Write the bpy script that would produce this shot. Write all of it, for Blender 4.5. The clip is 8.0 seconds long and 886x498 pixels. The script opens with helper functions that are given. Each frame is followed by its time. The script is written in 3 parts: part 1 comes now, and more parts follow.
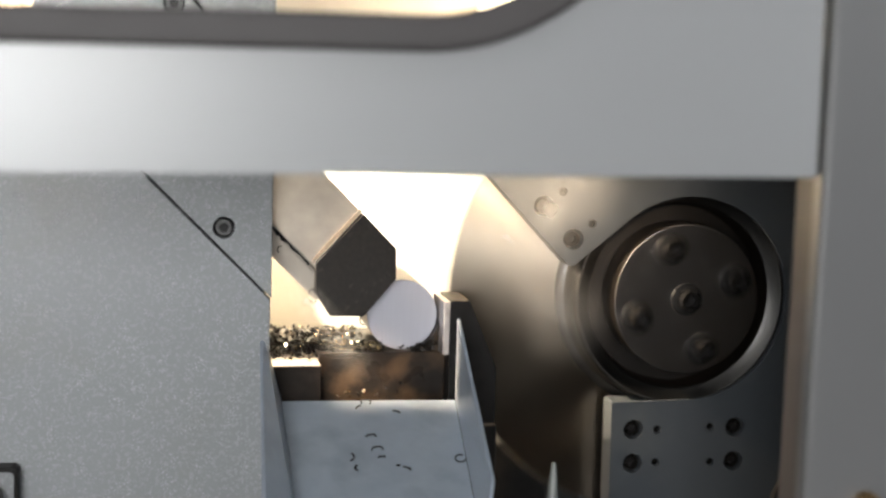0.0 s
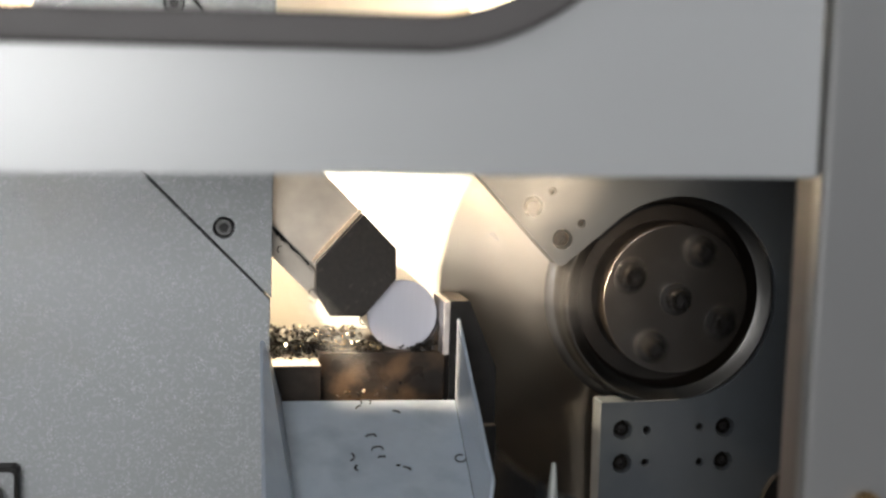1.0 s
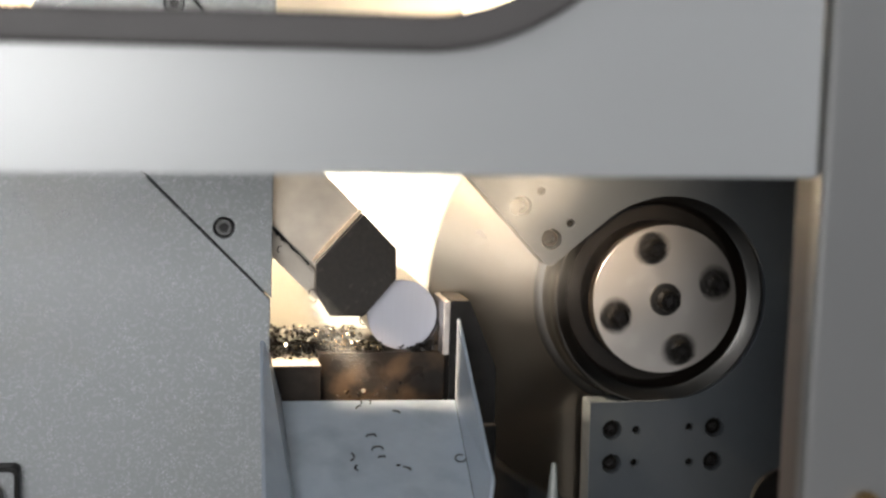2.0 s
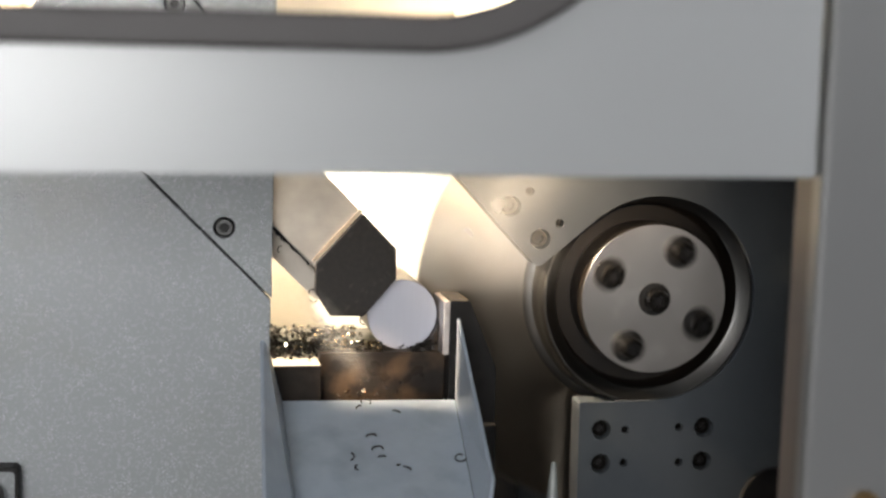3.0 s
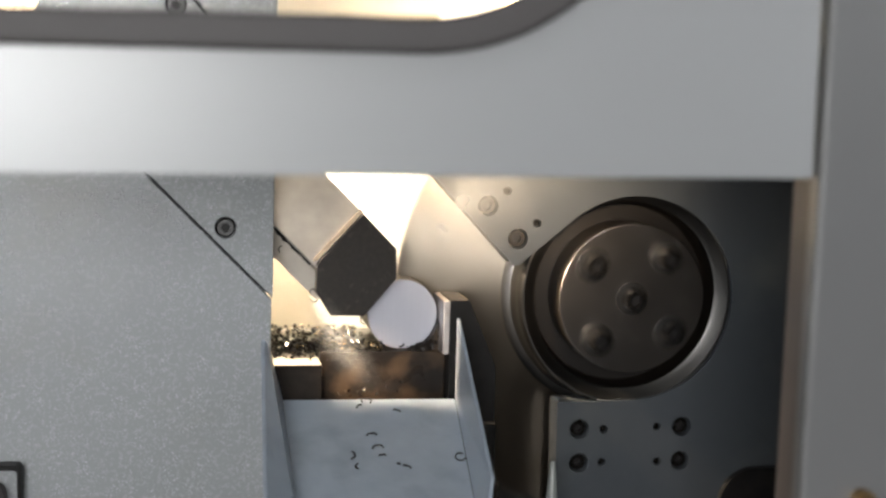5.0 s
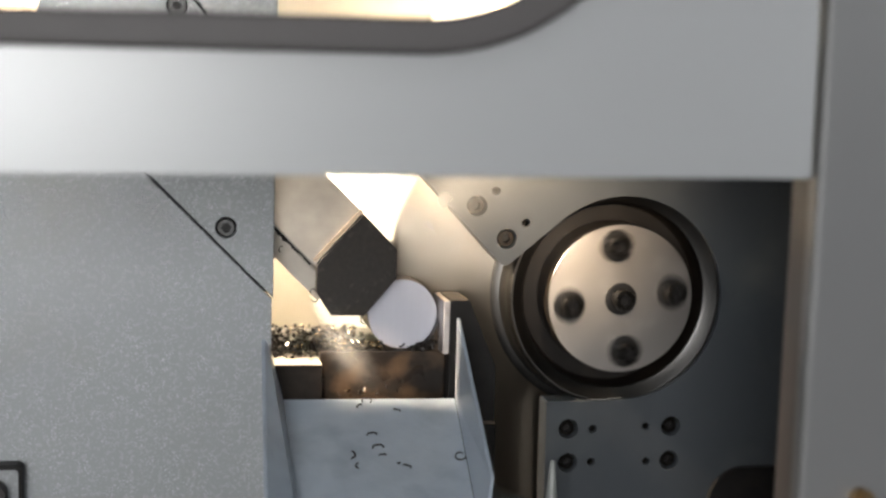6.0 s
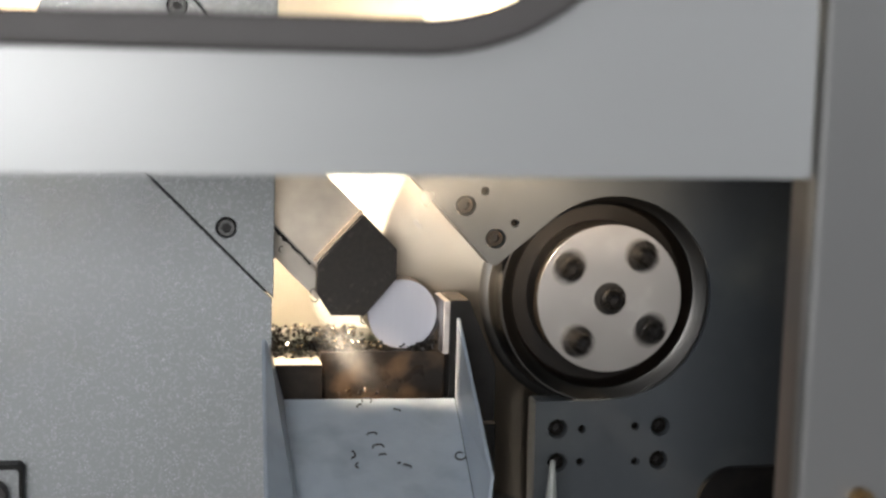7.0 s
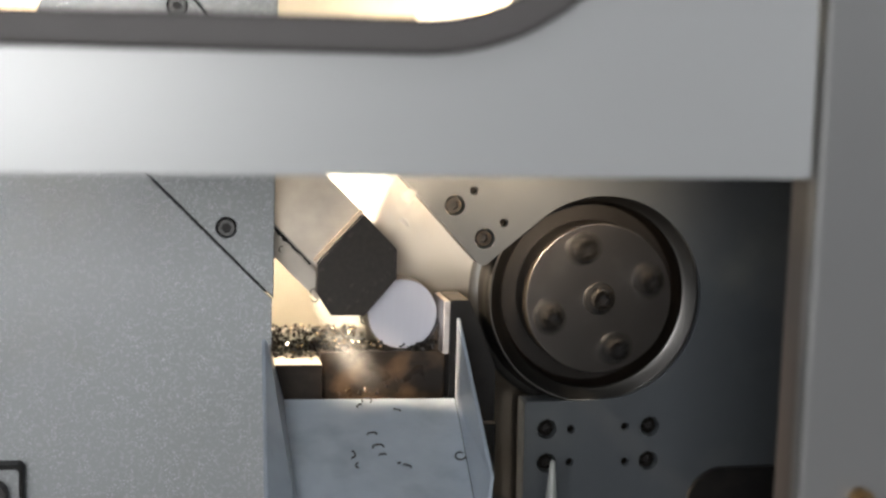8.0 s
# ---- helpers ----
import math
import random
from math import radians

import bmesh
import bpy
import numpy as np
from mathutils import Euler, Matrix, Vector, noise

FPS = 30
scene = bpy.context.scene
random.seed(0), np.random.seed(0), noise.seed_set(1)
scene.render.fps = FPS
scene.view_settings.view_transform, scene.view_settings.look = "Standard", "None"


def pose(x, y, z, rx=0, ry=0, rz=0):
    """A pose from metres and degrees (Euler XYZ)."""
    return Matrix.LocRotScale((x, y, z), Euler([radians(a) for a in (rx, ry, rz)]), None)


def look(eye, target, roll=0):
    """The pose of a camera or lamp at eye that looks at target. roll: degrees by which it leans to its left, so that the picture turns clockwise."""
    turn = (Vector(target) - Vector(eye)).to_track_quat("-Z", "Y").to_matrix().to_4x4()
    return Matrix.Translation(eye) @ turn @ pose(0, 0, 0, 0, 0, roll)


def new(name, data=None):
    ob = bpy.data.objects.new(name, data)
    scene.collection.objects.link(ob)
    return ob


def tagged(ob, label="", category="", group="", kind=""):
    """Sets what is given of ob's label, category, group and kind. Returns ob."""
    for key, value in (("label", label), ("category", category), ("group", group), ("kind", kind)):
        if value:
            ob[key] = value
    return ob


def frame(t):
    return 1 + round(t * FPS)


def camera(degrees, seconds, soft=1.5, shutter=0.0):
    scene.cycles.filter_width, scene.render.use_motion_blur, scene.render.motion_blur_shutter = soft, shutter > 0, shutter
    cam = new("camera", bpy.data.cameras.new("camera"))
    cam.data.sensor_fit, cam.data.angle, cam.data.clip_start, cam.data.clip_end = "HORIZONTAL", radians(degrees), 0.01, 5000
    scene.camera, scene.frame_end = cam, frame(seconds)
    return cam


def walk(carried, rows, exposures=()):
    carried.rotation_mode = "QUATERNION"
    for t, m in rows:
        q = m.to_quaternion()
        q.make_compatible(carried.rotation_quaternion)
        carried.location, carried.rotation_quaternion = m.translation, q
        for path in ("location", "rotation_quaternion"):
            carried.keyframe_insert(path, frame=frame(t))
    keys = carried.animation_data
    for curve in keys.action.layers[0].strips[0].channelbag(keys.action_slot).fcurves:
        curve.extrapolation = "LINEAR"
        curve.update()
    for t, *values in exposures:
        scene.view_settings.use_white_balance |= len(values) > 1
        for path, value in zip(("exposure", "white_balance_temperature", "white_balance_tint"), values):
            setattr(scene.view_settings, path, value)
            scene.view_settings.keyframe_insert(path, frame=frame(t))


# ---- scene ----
# x: along the saw's feed, y: away from the viewer, z: up. Origin: on the workshop floor.
cam = camera(34, 8.0, soft=2.4, shutter=0.35)
YAW, PITCH, ROLL, REACH = 11.0, 7.0, 1.8, 1.10
AIM = Vector((0, 0, 1.15))
FORWARD = Vector((math.sin(radians(YAW)) * math.cos(radians(PITCH)), math.cos(radians(YAW)) * math.cos(radians(PITCH)), -math.sin(radians(PITCH))))


def stand(back):
    eye = AIM - FORWARD * (REACH + back)
    return look(eye, AIM, ROLL)


walk(cam, [(0, stand(0)), (1.5, stand(0)), (3.0, stand(0.002)), (4.5, stand(0.006)), (6.0, stand(0.0105)), (8.0, stand(0.0115))])
cam.data.dof.use_dof = True
cam.data.dof.focus_distance = 1.055
cam.data.dof.aperture_fstop = 3.4

# ---- light ----
world = bpy.data.worlds.new("world")
scene.world = world
world.use_nodes = True
world.node_tree.nodes["Background"].inputs[0].default_value = (0.55, 0.62, 0.7, 1)
world.node_tree.nodes["Background"].inputs[1].default_value = 0.05
scene.view_settings.exposure = 0.0


def area(name, m, w, h, power, colour, spread=180):
    d = bpy.data.lights.new(name, "AREA")
    d.shape, d.size, d.size_y, d.energy, d.color, d.spread = "RECTANGLE", w, h, power, colour, radians(spread)
    ob = new(name, d)
    ob.matrix_world = m
    return ob


# the workshop's window behind the viewer, its ceiling tubes, and the work lamp inside the machine
# light of a second window, unseen and added to brighten the post's top
area("window_light", look((3.15, -3.85, 2.05), (2.6, 0, 1.7)), 1.1, 0.9, 9, (0.97, 0.985, 1.0))
area("window_light", look((-1.15, -3.85, 1.66), (-1.1, 0, 1.5)), 1.5, 1.35, 112, (1.0, 0.985, 0.965))
area("tube_light", look((-0.9, -1.2, 3.3), (-0.9, -1.2, 0)), 1.4, 0.14, 8, (0.95, 0.98, 1.0))
area("tube_light", look((1.1, -1.2, 3.3), (1.1, -1.2, 0)), 1.4, 0.14, 3, (0.95, 0.98, 1.0))
area("work_light", look((-0.06, 0.36, 1.282), (-0.06, 0.62, 1.20)), 0.70, 0.04, 23, (1.0, 0.90, 0.74), 165)
area("work_light", look((-0.290, -0.020, 1.412), (0.04, 0.04, 1.11)), 0.03, 0.05, 9.5, (1.0, 0.80, 0.56), 80)
# two unseen fill lights, added for warm light on cover and vise base
area("cover_fill_light", look((0.05, -0.300, 1.262), (0.080, 0.0, 1.200)), 0.05, 0.02, 0.22, (1.0, 0.78, 0.54), 46)
area("base_fill_light", look((-0.150, -0.300, 1.262), (-0.066, -0.03, 1.066)), 0.012, 0.012, 0.032, (1.0, 0.78, 0.54), 13)

# ---- materials ----


def material(name, colour, rough=0.5, metal=0.0, vary=0.15, scale=30.0, stain=None, stain_scale=6.0, stain_amount=0.3, bump=0.0, bump_scale=400.0,
             rough_vary=0.1, aniso=0.0, tangent="", coat=0.0, stretch=(1, 1, 1), beads=0.0, spec=0.5, edge=0.55):
    m = bpy.data.materials.new(name)
    m.use_nodes = True
    nt = m.node_tree
    n, link = nt.nodes, nt.links.new
    b = n["Principled BSDF"]
    b.inputs["Metallic"].default_value = metal
    b.inputs["Coat Weight"].default_value = coat
    b.inputs["Specular IOR Level"].default_value = spec
    tc = n.new("ShaderNodeTexCoord")
    mp = n.new("ShaderNodeMapping")
    mp.inputs["Scale"].default_value = stretch
    link(tc.outputs["Object"], mp.inputs["Vector"])

    def noise_at(s, detail=5.0):
        t = n.new("ShaderNodeTexNoise")
        t.inputs["Scale"].default_value = s
        t.inputs["Detail"].default_value = detail
        link(mp.outputs["Vector"], t.inputs["Vector"])
        return t.outputs["Fac"]

    fine, large = noise_at(scale), noise_at(stain_scale)
    dark = [c * (1 - vary) for c in colour]
    lite = [min(1, c * (1 + vary)) for c in colour]
    mix = n.new("ShaderNodeMix")
    mix.data_type = "RGBA"
    mix.inputs["A"].default_value, mix.inputs["B"].default_value = (*dark, 1), (*lite, 1)
    link(fine, mix.inputs["Factor"])
    ramp = n.new("ShaderNodeMapRange")
    ramp.inputs["From Min"].default_value, ramp.inputs["From Max"].default_value = edge, edge + 0.2
    ramp.inputs["To Max"].default_value = stain_amount
    link(large, ramp.inputs["Value"])
    mix2 = n.new("ShaderNodeMix")
    mix2.data_type = "RGBA"
    mix2.inputs["B"].default_value = (*(stain or dark), 1)
    link(ramp.outputs["Result"], mix2.inputs["Factor"])
    link(mix.outputs["Result"], mix2.inputs["A"])
    link(mix2.outputs["Result"], b.inputs["Base Color"])
    rr = n.new("ShaderNodeMapRange")
    rr.inputs["To Min"].default_value, rr.inputs["To Max"].default_value = max(0.02, rough - rough_vary), min(1, rough + rough_vary)
    link(fine, rr.inputs["Value"])
    link(rr.outputs["Result"], b.inputs["Roughness"])
    if bump:
        bp = n.new("ShaderNodeBump")
        bp.inputs["Strength"].default_value, bp.inputs["Distance"].default_value = bump, 0.001
        if beads:
            vor = n.new("ShaderNodeTexVoronoi")
            vor.inputs["Scale"].default_value = bump_scale
            link(mp.outputs["Vector"], vor.inputs["Vector"])
            cut = n.new("ShaderNodeMapRange")
            cut.interpolation_type = "SMOOTHSTEP"
            cut.inputs["From Max"].default_value, cut.inputs["To Min"].default_value, cut.inputs["To Max"].default_value = beads, 1.0, 0.0
            link(vor.outputs["Distance"], cut.inputs["Value"])
            sparse = n.new("ShaderNodeMapRange")
            sparse.inputs["From Min"].default_value, sparse.inputs["From Max"].default_value = 0.40, 0.66
            link(noise_at(bump_scale * 0.16, 2.0), sparse.inputs["Value"])
            both = n.new("ShaderNodeMath")
            both.operation = "MULTIPLY"
            link(cut.outputs["Result"], both.inputs[0])
            link(sparse.outputs["Result"], both.inputs[1])
            height = both.outputs[0]
            # lighter colour on the beads puts the hammered paint's glints into it
            glint_fleck = n.new("ShaderNodeMix")
            glint_fleck.data_type = "RGBA"
            glint_fleck.inputs["B"].default_value = (*[min(1, c * 2.7) for c in colour], 1)
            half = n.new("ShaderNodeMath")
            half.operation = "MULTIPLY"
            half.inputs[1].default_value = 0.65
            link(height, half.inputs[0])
            link(half.outputs[0], glint_fleck.inputs["Factor"])
            link(mix2.outputs["Result"], glint_fleck.inputs["A"])
            link(glint_fleck.outputs["Result"], b.inputs["Base Color"])
        else:
            height = noise_at(bump_scale, 3.0)
        link(height, bp.inputs["Height"])
        link(bp.outputs["Normal"], b.inputs["Normal"])
    if aniso:
        b.inputs["Anisotropic"].default_value = aniso
        tg = n.new("ShaderNodeTangent")
        if tangent == "grain":
            tg.direction_type, tg.uv_map = "UV_MAP", "grain"
        else:
            tg.direction_type, tg.axis = "RADIAL", tangent
        b.inputs["Anisotropic Rotation"].default_value = 0.0 if tangent == "grain" else 0.25
        link(tg.outputs["Tangent"], b.inputs["Tangent"])
    return m


def glow(name, colour, strength):
    m = bpy.data.materials.new(name)
    m.use_nodes = True
    b = m.node_tree.nodes["Principled BSDF"]
    b.inputs["Base Color"].default_value = (*colour, 1)
    b.inputs["Emission Color"].default_value = (*colour, 1)
    b.inputs["Emission Strength"].default_value = strength
    return m


def glass(name, colour, rough=0.0):
    m = bpy.data.materials.new(name)
    m.use_nodes = True
    b = m.node_tree.nodes["Principled BSDF"]
    b.inputs["Base Color"].default_value = (*colour, 1)
    b.inputs["Transmission Weight"].default_value = 1.0
    b.inputs["Roughness"].default_value = rough
    b.inputs["IOR"].default_value = 1.04
    return m


DOOR_PAINT = material("door_paint", (0.232, 0.236, 0.243), 0.33, spec=1.0, rough_vary=0.0, vary=0.012, scale=8, stain_amount=0.0)
POST_PAINT = material("post_paint", (0.113, 0.113, 0.114), 0.28, spec=1.0, vary=0.03, scale=9, stain_amount=0.0, rough_vary=0.0)
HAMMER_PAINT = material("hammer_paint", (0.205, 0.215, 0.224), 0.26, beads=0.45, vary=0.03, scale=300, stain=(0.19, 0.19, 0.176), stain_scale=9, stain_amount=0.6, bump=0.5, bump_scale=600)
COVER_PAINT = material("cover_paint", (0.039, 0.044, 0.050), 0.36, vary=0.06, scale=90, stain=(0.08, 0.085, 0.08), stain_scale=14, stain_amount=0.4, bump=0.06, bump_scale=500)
CHUTE_STEEL = material("chute_steel", (0.235, 0.27, 0.315), 0.40, metal=0.25, vary=0.14, scale=70, stain=(0.13, 0.146, 0.168), stain_scale=26, stain_amount=0.45, edge=0.52, bump=0.14, bump_scale=260)
RUBBER = material("rubber", (0.040, 0.036, 0.036), 0.6, vary=0.15, scale=80, bump=0.1)
BLACK_STEEL = material("black_steel", (0.009, 0.0085, 0.0085), 0.5, spec=0.15, metal=0.2, vary=0.4, scale=120, stain=(0.02, 0.017, 0.015), stain_scale=50, stain_amount=0.6, bump=0.15, bump_scale=500)
JAW_STEEL = material("jaw_steel", (0.015, 0.0125, 0.011), 0.5, spec=0.28, metal=0.3, vary=0.5, scale=260, stain=(0.07, 0.062, 0.053), stain_scale=130, stain_amount=0.4, edge=0.6, bump=0.25, bump_scale=700)
WET_STEEL = material("wet_steel", (0.36, 0.325, 0.285), 0.38, metal=0.75, vary=0.45, scale=38, stain_amount=0.0, bump=0.03, bump_scale=160, rough_vary=0.08)
OILY_BASE = material("oily_base", (0.052, 0.034, 0.021), 0.30, spec=0.22, metal=0.0, vary=0.5, scale=50, stain=(0.010, 0.008, 0.007), stain_scale=48, stain_amount=0.97, edge=0.37, bump=0.3, bump_scale=200)
STOP_STEEL = material("stop_steel", (0.016, 0.013, 0.011), 0.5, spec=0.06, metal=0.0, vary=0.3, scale=120, stain=(0.026, 0.02, 0.017), stain_scale=60, stain_amount=0.8, bump=0.15)
LIT_TOP_STEEL = material("lit_top_steel", (0.55, 0.5, 0.44), 0.35, metal=0.5, vary=0.15, scale=120, stain=(0.2, 0.16, 0.12), stain_scale=90, stain_amount=0.5)
EDGE_STEEL = material("edge_steel", (0.085, 0.075, 0.066), 0.8, metal=0.0, vary=0.25, scale=150, stain=(0.045, 0.038, 0.03), stain_scale=80, stain_amount=0.7, spec=0.05)
LIT_LINER_STEEL = material("lit_liner_steel", (0.42, 0.38, 0.36), 0.4, metal=0.5, vary=0.2, scale=90, stain=(0.08, 0.06, 0.045), stain_scale=50, stain_amount=0.8)
BAR_END = material("bar_end", (0.37, 0.37, 0.41), 0.45, metal=0.5, vary=0.07, scale=350, bump=0.12, bump_scale=300, stretch=(1, 1, 0.06), stain=(0.5, 0.5, 0.54), stain_scale=60)
BAR_SKIN = material("bar_skin", (0.14, 0.12, 0.11), 0.45, metal=0.6, vary=0.3, scale=90, bump=0.15)
BLADE_STEEL = material("blade_steel", (0.335, 0.285, 0.23), 0.43, metal=1.0, vary=0.10, scale=40, stain=(0.26, 0.2, 0.14), stain_scale=16, stain_amount=0.5, aniso=0.95, tangent="Y", rough_vary=0.06)
def turned_rings(m, scale, depth):
    """Fine concentric marks about the y axis, left by grinding."""
    n, link = m.node_tree.nodes, m.node_tree.links.new
    b = n["Principled BSDF"]
    base = b.inputs["Base Color"].links[0].from_socket
    tc, wave, shade, mix = n.new("ShaderNodeTexCoord"), n.new("ShaderNodeTexWave"), n.new("ShaderNodeMapRange"), n.new("ShaderNodeMix")
    wave.wave_type, wave.rings_direction = "RINGS", "Y"
    wave.inputs["Scale"].default_value, wave.inputs["Distortion"].default_value, wave.inputs["Detail"].default_value = scale, 2.5, 4.0
    link(tc.outputs["Object"], wave.inputs["Vector"])
    shade.inputs["To Min"].default_value = 1 - depth
    link(wave.outputs["Fac"], shade.inputs["Value"])
    mix.data_type, mix.blend_type = "RGBA", "MULTIPLY"
    mix.inputs["Factor"].default_value = 1.0
    link(base, mix.inputs["A"])
    link(shade.outputs["Result"], mix.inputs["B"])
    link(mix.outputs["Result"], b.inputs["Base Color"])


turned_rings(BLADE_STEEL, 190.0, 0.16)
RING_STEEL = material("ring_steel", (0.085, 0.083, 0.081), 0.36, metal=1.0, vary=0.1, scale=60, stain=(0.085, 0.078, 0.07), stain_scale=30, stain_amount=0.4, rough_vary=0.06)
SHADED_CAVITY = material("shaded_cavity", (0.0055, 0.004, 0.003), 0.45, spec=0.25, vary=0.4, scale=60, stain=(0.012, 0.0075, 0.0045), stain_scale=30, stain_amount=0.7)
DISC_STEEL = material("disc_steel", (0.305, 0.284, 0.272), 0.37, metal=1.0, vary=0.10, scale=40, stain=(0.39, 0.365, 0.35), stain_scale=38, stain_amount=0.8, aniso=0.72, tangent="grain", rough_vary=0.04)
BOLT_STEEL = material("bolt_steel", (0.012, 0.011, 0.010), 0.26, metal=0.6, vary=0.25, scale=200, bump=0.1)
SOCKET_SHADE = material("socket_shade", (0.006, 0.005, 0.005), 0.45, vary=0.3, scale=200, spec=0.25)
WASHER_STEEL = material("washer_steel", (0.006, 0.0052, 0.0046), 0.5, vary=0.3, scale=160, spec=0.25, stain=(0.02, 0.014, 0.009), stain_scale=90, stain_amount=0.6)
SCREW_STEEL = material("screw_steel", (0.030, 0.026, 0.023), 0.35, metal=0.8, vary=0.25, scale=200, stain=(0.12, 0.07, 0.04), stain_scale=120, stain_amount=0.6, bump=0.1)
GREY_SCREW = material("grey_screw", (0.06, 0.06, 0.06), 0.4, metal=0.6, vary=0.2, scale=200, bump=0.1)
PIN_SHADE = material("pin_shade", (0.03, 0.028, 0.026), 0.2, metal=0.9, vary=0.2, scale=200)
CHIP_STEEL = material("chip_steel", (0.014, 0.012, 0.0105), 0.42, metal=0.6, vary=0.3, scale=300)
BRIGHT_CHIP = material("bright_chip", (0.7, 0.6, 0.46), 0.12, metal=1.0, vary=0.3, scale=300)
CREAM_WALL = material("cream_wall", (0.74, 0.68, 0.56), 0.6, vary=0.05, scale=20, stain=(0.6, 0.52, 0.4), stain_scale=5, stain_amount=0.4)
DIM_WALL_TINT = material("dim_wall_tint", (0.30, 0.25, 0.185), 0.45, vary=0.12, scale=40, stain=(0.20, 0.155, 0.105), stain_scale=9, stain_amount=0.6)
WHITE_CASE = material("white_case", (0.85, 0.84, 0.82), 0.4, vary=0.03, scale=40)
# browner than the post, for the warm lamp light on its inner side
REVEAL_TINT = material("reveal_tint", (0.085, 0.072, 0.066), 0.45, vary=0.08, scale=30, stain=(0.12, 0.10, 0.09), stain_scale=10, stain_amount=0.5)
NOZZLE_PLASTIC = material("nozzle_plastic", (0.17, 0.18, 0.175), 0.35, vary=0.05, scale=60)
BRASS = material("brass", (0.22, 0.15, 0.075), 0.45, metal=1.0, vary=0.1, scale=80)
ROOM_WALL = material("room_wall", (0.5, 0.51, 0.52), 0.8, vary=0.05, scale=3)
ROOM_FLOOR = material("room_floor", (0.1, 0.1, 0.1), 0.5, vary=0.15, scale=4)
PANE = glass("pane", (0.96, 0.94, 0.92))
# lamp lenses, and the glow added to overbright white parts
BRIGHT_GLOW = glow("lens", (1.0, 0.85, 0.63), 6.0)
DIM_LENS = glow("dim_lens", (1.0, 0.85, 0.63), 0.8)
TUBE = glow("tube", (0.95, 0.98, 1.0), 6.0)
SKY_PANE = glow("sky_pane", (0.93, 0.97, 1.0), 5.0)

# ---- mesh helpers ----


def part(name, bm, mat, parent=None, label="", smooth=35):
    bmesh.ops.recalc_face_normals(bm, faces=bm.faces)
    me = bpy.data.meshes.new(name)
    if smooth:
        for f in bm.faces:
            f.smooth = max(abs(c) for c in f.normal) < 0.9995
        for e in bm.edges:
            e.smooth = not (len(e.link_faces) == 2 and e.calc_face_angle(0) > radians(smooth))
    bm.to_mesh(me)
    bm.free()
    for m in (mat if isinstance(mat, (list, tuple)) else [mat]):
        me.materials.append(m)
    ob = new(name, me)
    if parent:
        ob.parent = parent
    if label:
        ob["label"] = label
    return ob


def thing(name, label, category, group="", kind="", m=None):
    ob = tagged(new(name), label, category, group, kind)
    ob.empty_display_size = 0.02
    if m:
        ob.matrix_world = m
    return ob


def box(x0, x1, y0, y1, z0, z1, bevel=0.0, segs=2):
    bm = bmesh.new()
    bmesh.ops.create_cube(bm, size=1, matrix=Matrix.Translation(((x0 + x1) / 2, (y0 + y1) / 2, (z0 + z1) / 2)) @ Matrix.Diagonal((x1 - x0, y1 - y0, z1 - z0, 1)))
    if bevel:
        bmesh.ops.bevel(bm, geom=bm.edges[:], offset=bevel, segments=segs, affect="EDGES", profile=0.5)
    return bm


def ring_points(cx, cz, r, n=28, a0=0.0, a1=360.0):
    full = abs(a1 - a0) >= 360
    k = n if full else n - 1
    return [(cx + r * math.cos(radians(a0 + (a1 - a0) * i / k)), cz + r * math.sin(radians(a0 + (a1 - a0) * i / k))) for i in range(n)]


def rounded(points, radius, n=6):
    """Round the corners of an outline."""
    out = []
    for i, p in enumerate(points):
        p, a, b = Vector(p), Vector(points[i - 1]), Vector(points[(i + 1) % len(points)])
        r = radius[i] if isinstance(radius, (list, tuple)) else radius
        if r <= 0:
            out.append(tuple(p))
            continue
        u, v = (a - p).normalized(), (b - p).normalized()
        half = u.angle(v) / 2
        d = r / math.tan(half)
        c = p + (u + v).normalized() * (r / math.sin(half))
        s, e = p + u * d - c, p + v * d - c
        for k in range(n + 1):
            w = s.lerp(e, k / n)
            w = w.normalized() * r
            out.append(tuple(c + w))
    return out


def plate(outline, holes=(), y0=0.0, thick=0.01, bevel=0.0, segs=2):
    """A plate in the xz plane with its front at y0, and holes right through it."""
    bm = bmesh.new()
    edges = []
    for loop in (outline, *holes):
        vs = [bm.verts.new((x, y0, z)) for x, z in loop]
        edges += [bm.edges.new((vs[i - 1], vs[i])) for i in range(len(vs))]
    bmesh.ops.triangle_fill(bm, use_beauty=True, use_dissolve=False, edges=edges)
    front = bm.faces[:]
    made = bmesh.ops.extrude_face_region(bm, geom=front, use_keep_orig=True)
    moved = [g for g in made["geom"] if isinstance(g, bmesh.types.BMVert)]
    bmesh.ops.translate(bm, verts=moved, vec=(0, thick, 0))
    bmesh.ops.recalc_face_normals(bm, faces=bm.faces)
    if bevel:
        rim = [e for e in bm.edges if len(e.link_faces) == 2 and all(abs(v.co.y - y0) < 1e-6 for v in e.verts) and e.calc_face_angle(0) > 1.0]
        bmesh.ops.bevel(bm, geom=rim, offset=bevel, segments=segs, affect="EDGES", profile=0.5, clamp_overlap=True)
    return bm


def lathe(profile, n=48):
    """Turn a profile of (radius, along) about the y axis."""
    bm = bmesh.new()
    rings = []
    for r, y in profile:
        if r < 1e-6:
            rings.append([bm.verts.new((0, y, 0))])
        else:
            rings.append([bm.verts.new((r * math.cos(2 * math.pi * i / n), y, r * math.sin(2 * math.pi * i / n))) for i in range(n)])
    for a, b in zip(rings, rings[1:]):
        for i in range(n):
            j = (i + 1) % n
            q = [a[i % len(a)], a[j % len(a)], b[j % len(b)], b[i % len(b)]]
            q = list(dict.fromkeys(q))
            if len(q) > 2:
                bm.faces.new(q)
    return bm


